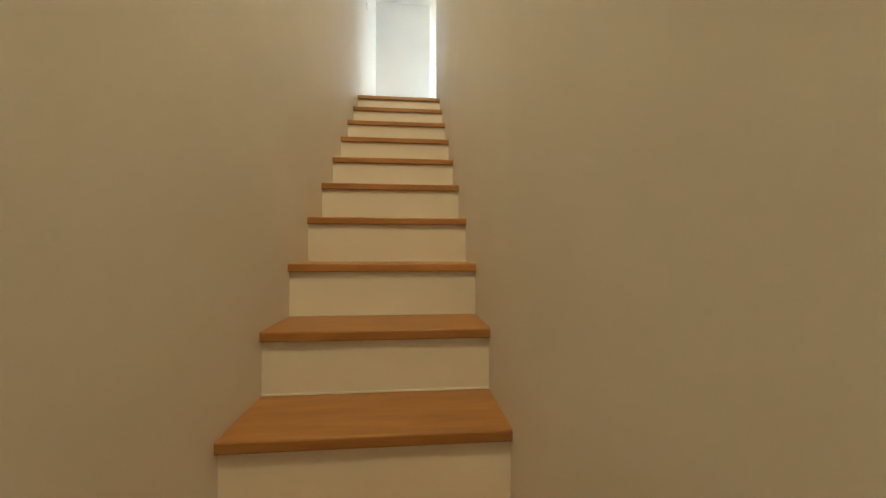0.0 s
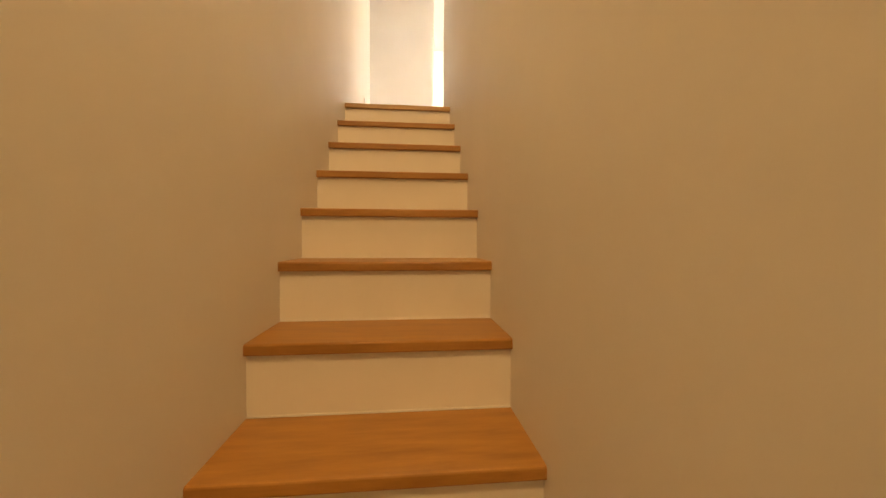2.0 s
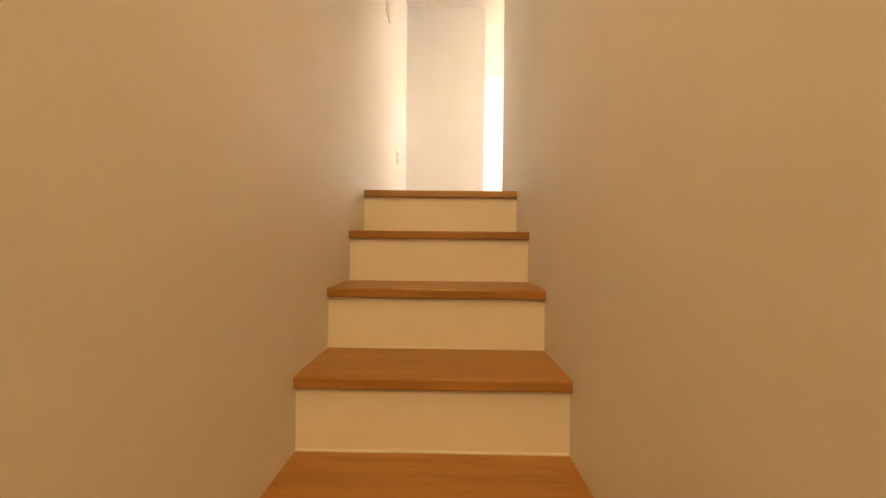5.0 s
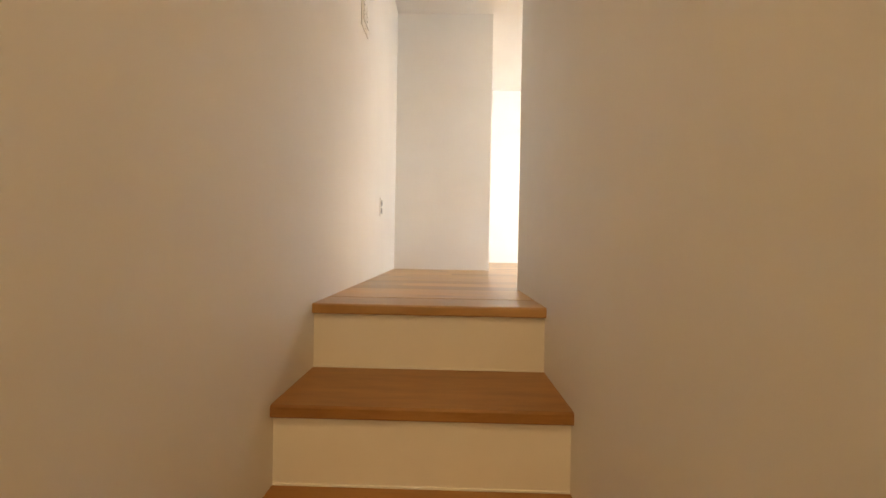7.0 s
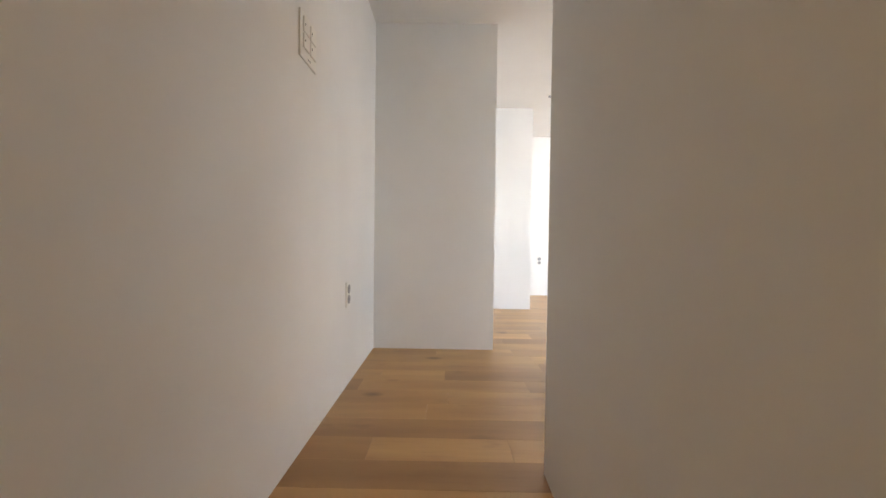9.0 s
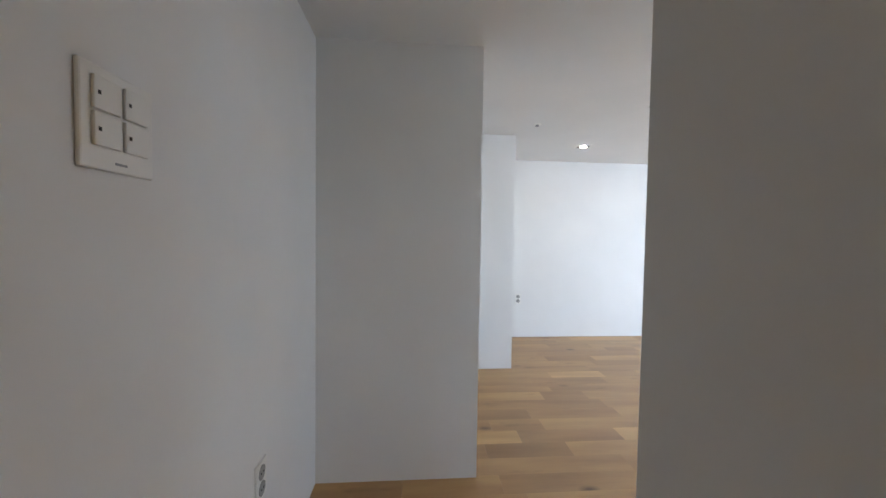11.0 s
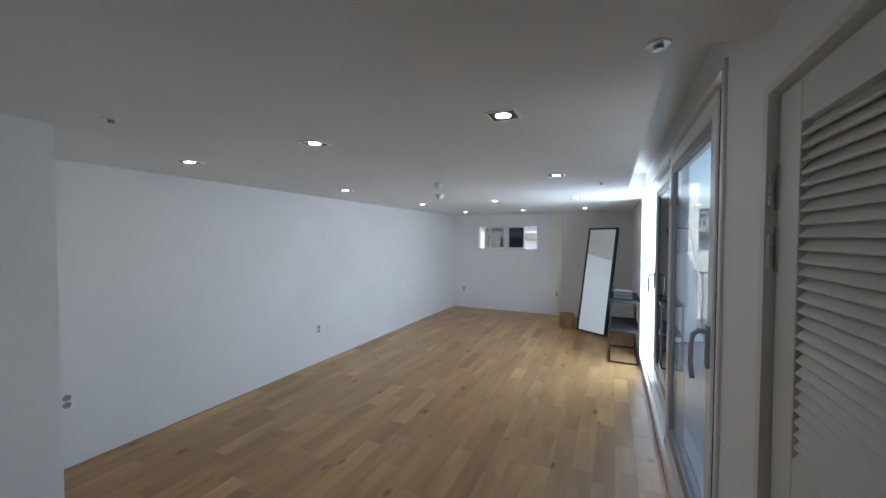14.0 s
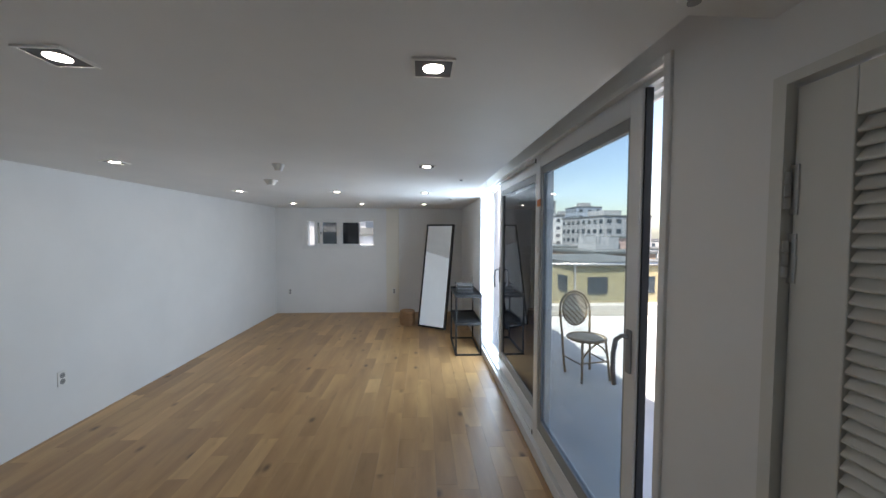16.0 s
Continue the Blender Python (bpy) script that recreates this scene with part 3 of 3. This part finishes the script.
def bistro_chair(m):
    c = thing("bistro_chair", m, "bistro chair with woven oval back and brown cane frame", "chair", "terrace chairs")
    hs, r = 0.46, 0.014
    # seat: rim and woven top
    bm = bmesh.new()
    ring = [(0.21 * math.cos(a) * (1.0 if math.sin(a) < 0 else 1.0), 0.205 * math.sin(a), hs) for a in [k * math.tau / 32 for k in range(33)]]
    tube(bm, ring, 0.017)
    part("seat_rim", bm, M_CANE, c, smooth=True)
    bm, bm2 = bmesh.new(), bmesh.new()
    q = 0.024
    for i in range(-8, 9):
        for j in range(-8, 9):
            x, y = i * q, j * q
            if x * x + y * y < 0.198 ** 2:
                b = bm if (i + j) % 3 else bm2
                z = hs + 0.012 - 0.25 * (x * x + y * y)
                box(b, x - q / 2, x + q / 2, y - q / 2, y + q / 2, z - 0.006, z + (0.003 if b is bm else 0.0))
    seat = part("seat", bm, M_WEAVE, c, "cream and brown woven seat")
    part("seat_weave", bm2, M_WEAVE2, seat)["kind"] = "stuff"
    # back: oval hoop leaning back, woven panel
    def back(u, v):
        return (u, 0.19 + 0.10 * (v - hs) + 0.02, v)
    cz = 0.745
    bm = bmesh.new()
    tube(bm, [back(0.165 * math.cos(a), cz + 0.19 * math.sin(a)) for a in [k * math.tau / 36 for k in range(37)]], 0.012)
    part("back_hoop", bm, M_CANE, c, smooth=True)
    bm = bmesh.new()
    pts = [back(-0.17, 0.0), back(-0.185, 0.25), back(-0.19, hs), back(-0.205, 0.68)] + [back(-0.205 * math.cos(a), 0.74 + 0.225 * math.sin(a)) for a in [k * math.pi / 18 for k in range(19)]] + [back(0.205, 0.68), back(0.19, hs), back(0.185, 0.25), back(0.17, 0.0)]
    tube(bm, pts, 0.0145)
    part("back_frame", bm, M_CANE, c, smooth=True)
    bm, bm2 = bmesh.new(), bmesh.new()
    q = 0.022
    for i in range(-8, 9):
        for j in range(-9, 10):
            u, v = i * q, j * q
            if (u / 0.157) ** 2 + (v / 0.182) ** 2 < 1:
                b = bm if (i + j) % 3 else bm2
                p = back(u, cz + v)
                box(b, p[0] - q / 2, p[0] + q / 2, p[1] - 0.004, p[1] + 0.004, p[2] - q / 2, p[2] + q / 2)
    bk = part("backrest", bm, M_WEAVE, c, "cream and brown woven oval back")
    part("back_weave", bm2, M_WEAVE2, bk)["kind"] = "stuff"
    for x in (-1, 1):
        bm = bmesh.new()
        tube(bm, [(x * 0.15, -0.14, hs - 0.01), (x * 0.165, -0.165, 0.25), (x * 0.18, -0.185, 0.0)], r)
        part("leg", bm, M_CANE, c, smooth=True)
        bm = bmesh.new()
        tube(bm, [(x * 0.168, -0.168, 0.2), (x * 0.175, 0.0, 0.2), (x * 0.182, 0.18, 0.2)], 0.009)
        part("stretcher", bm, M_CANE, c, smooth=True)
        bm = bmesh.new()
        tube(bm, [(x * 0.165, -0.166, 0.27), (x * 0.09, -0.185, 0.38), (0.0, -0.19, 0.44)], 0.009)
        part("brace", bm, M_CANE, c, smooth=True)
    bm = bmesh.new()
    tube(bm, [(-0.17, -0.17, 0.22), (0.17, -0.17, 0.22)], 0.009)
    part("stretcher", bm, M_CANE, c, smooth=True)
    return c


chair = bistro_chair(pose(5.10, -0.55, TER, rz=-80))
copy_thing(chair, pose(4.25, -1.12, TER, rz=150))


# ---- city below the terrace ----
GROUND = -10.0
M_GROUND = painted("asphalt", (0.06, 0.06, 0.062), 0.9, 0.3, 8, 0.3)
structure("ground", boxes((-900, 900, -900, 900, GROUND - 0.5, GROUND)), M_GROUND, "grey street level far below the terrace", "ground")
M_ROOF = painted("flat_roof", (0.13, 0.14, 0.14), 0.85, 0.3, 3, 0.2)
M_PANE = mat("dark_window", (0.05, 0.07, 0.09), 0.12)
WALLS = [painted("render_" + n, c, 0.8, 0.3, 4, 0.1) for n, c in (("yellow", (0.60, 0.49, 0.29)), ("white", (0.70, 0.70, 0.68)), ("grey", (0.36, 0.37, 0.38)), ("pink", (0.60, 0.42, 0.36)), ("brown", (0.32, 0.24, 0.18)), ("blue", (0.33, 0.38, 0.44)))]
NAMES = ("yellow", "white", "grey", "pinkish", "brown", "blue-grey")


def building(x, y, w, d, top, colour, storeys, rz=0, hut=True):
    b = thing("apartment_building", pose(x, y, GROUND, rz=rz), NAMES[colour] + " rendered city building with a flat roof", "building", "city buildings")
    h = top - GROUND
    part("wall", boxes((-w / 2, w / 2, -d / 2, d / 2, 0, h)), WALLS[colour], b)
    rf = part("roof", boxes((-w / 2 - 0.2, w / 2 + 0.2, -d / 2 - 0.2, d / 2 + 0.2, h, h + 0.35)), M_ROOF, b)
    if hut:
        part("roof_hut", boxes((-w * 0.2, w * 0.15, -d * 0.2, d * 0.2, h + 0.35, h + 2.4)), WALLS[2], rf)
    sh = min(3.0, h / storeys)
    nx, ny = max(2, int(w / 3.2)), max(2, int(d / 3.2))
    me = mesh_of("window", boxes((-0.8, 0.8, -0.05, 0.05, -0.65, 0.65)), M_PANE)
    for k in range(min(storeys, 5)):
        z = h - sh * (k + 0.5)
        for i in range(nx):
            wob = new("window", me)
            wob.parent = b
            wob.location = ((i + 0.5) / nx * w - w / 2, d / 2 + 0.02, z)
        for i in range(ny):
            wob = new("window", me)
            wob.parent = b
            wob.matrix_basis = pose(-w / 2 - 0.02, (i + 0.5) / ny * d - d / 2, z, rz=90)


rng = random.Random(4)
building(33, -13.8, 10, 8, -0.8, 0, 3, 4, hut=False)
building(27, -26, 9, 8, -1.6, 0, 3, 8)
building(46, -13, 9, 8, -2.4, 2, 3, 6, hut=False)
building(58, -27, 14, 10, -1.2, 4, 3, 8)
building(70, -22, 12, 10, -0.9, 4, 4, -5, hut=False)
building(64, -33, 7, 7, 0.9, 3, 3, 5, hut=False)
building(120, -60, 26, 16, 7.0, 2, 5, 6)
building(95, -22, 14, 12, 6.5, 2, 5)
building(150, -48, 15, 14, 8.5, 1, 5)
building(165, -51, 14, 14, 16, 2, 6)
building(185, -72, 11, 12, 11, 5, 5)
building(170, -76, 13, 12, 14, 5, 6)
building(160, -78, 10, 10, 9, 1, 5)
building(125, -28, 14, 14, 9.5, 5, 5)
for i in range(34):
    a = radians(rng.uniform(-62, -6))
    r = rng.uniform(38, 170)
    x, y = 3 + r * math.cos(a), r * math.sin(a)
    building(x, y, rng.uniform(8, 15), rng.uniform(8, 14), rng.uniform(-6.0, -2.6) + r * 0.014, rng.choice((2, 2, 4, 5, 1, 3)), 3, rng.uniform(-12, 12))
for i in range(12):
    a = radians(rng.uniform(-60, 10))
    r = rng.uniform(220, 420)
    building(3 + r * math.cos(a), r * math.sin(a), rng.uniform(18, 32), rng.uniform(15, 24), rng.uniform(5, 22), rng.choice((1, 2, 5)), 6, rng.uniform(-15, 15))
for i, y in enumerate((1.0, 9.0)):
    building(24 + 5 * i, y, 9, 8, 1.6 + i, (1, 2)[i], 4)

# ---- floor planks, laid along the room ----
PW = 0.140
rng = random.Random(11)


def plank_row(x0, x1, y0, y1):
    x = x0 - rng.uniform(0, 0.9)
    while x < x1:
        L = rng.choice((0.35, 0.5, 0.65, 0.85, 1.1))
        a, b = max(x, x0), min(x + L, x1)
        if b - a > 0.02:
            g = 0.0004
            bm = boxes((a - (a + b) / 2 + g, (b - a) / 2 - g, y0 - (y0 + y1) / 2 + g, (y1 - y0) / 2 - g, -0.014, 0.0))
            ob = part("plank", bm, M_PLANK, floor)
            ob.location = ((a + b) / 2, (y0 + y1) / 2, 0)
        x += L


y = 0.157
while y < NORTH:
    y1 = min(y + PW, NORTH)
    xa = 0.0 if y < 1.825 else (SX if y < 3.335 else 1.41)
    xb = SX if y1 <= SOUTH + 0.01 else EAST
    plank_row(xa, xb, y, y1)
    y = y1
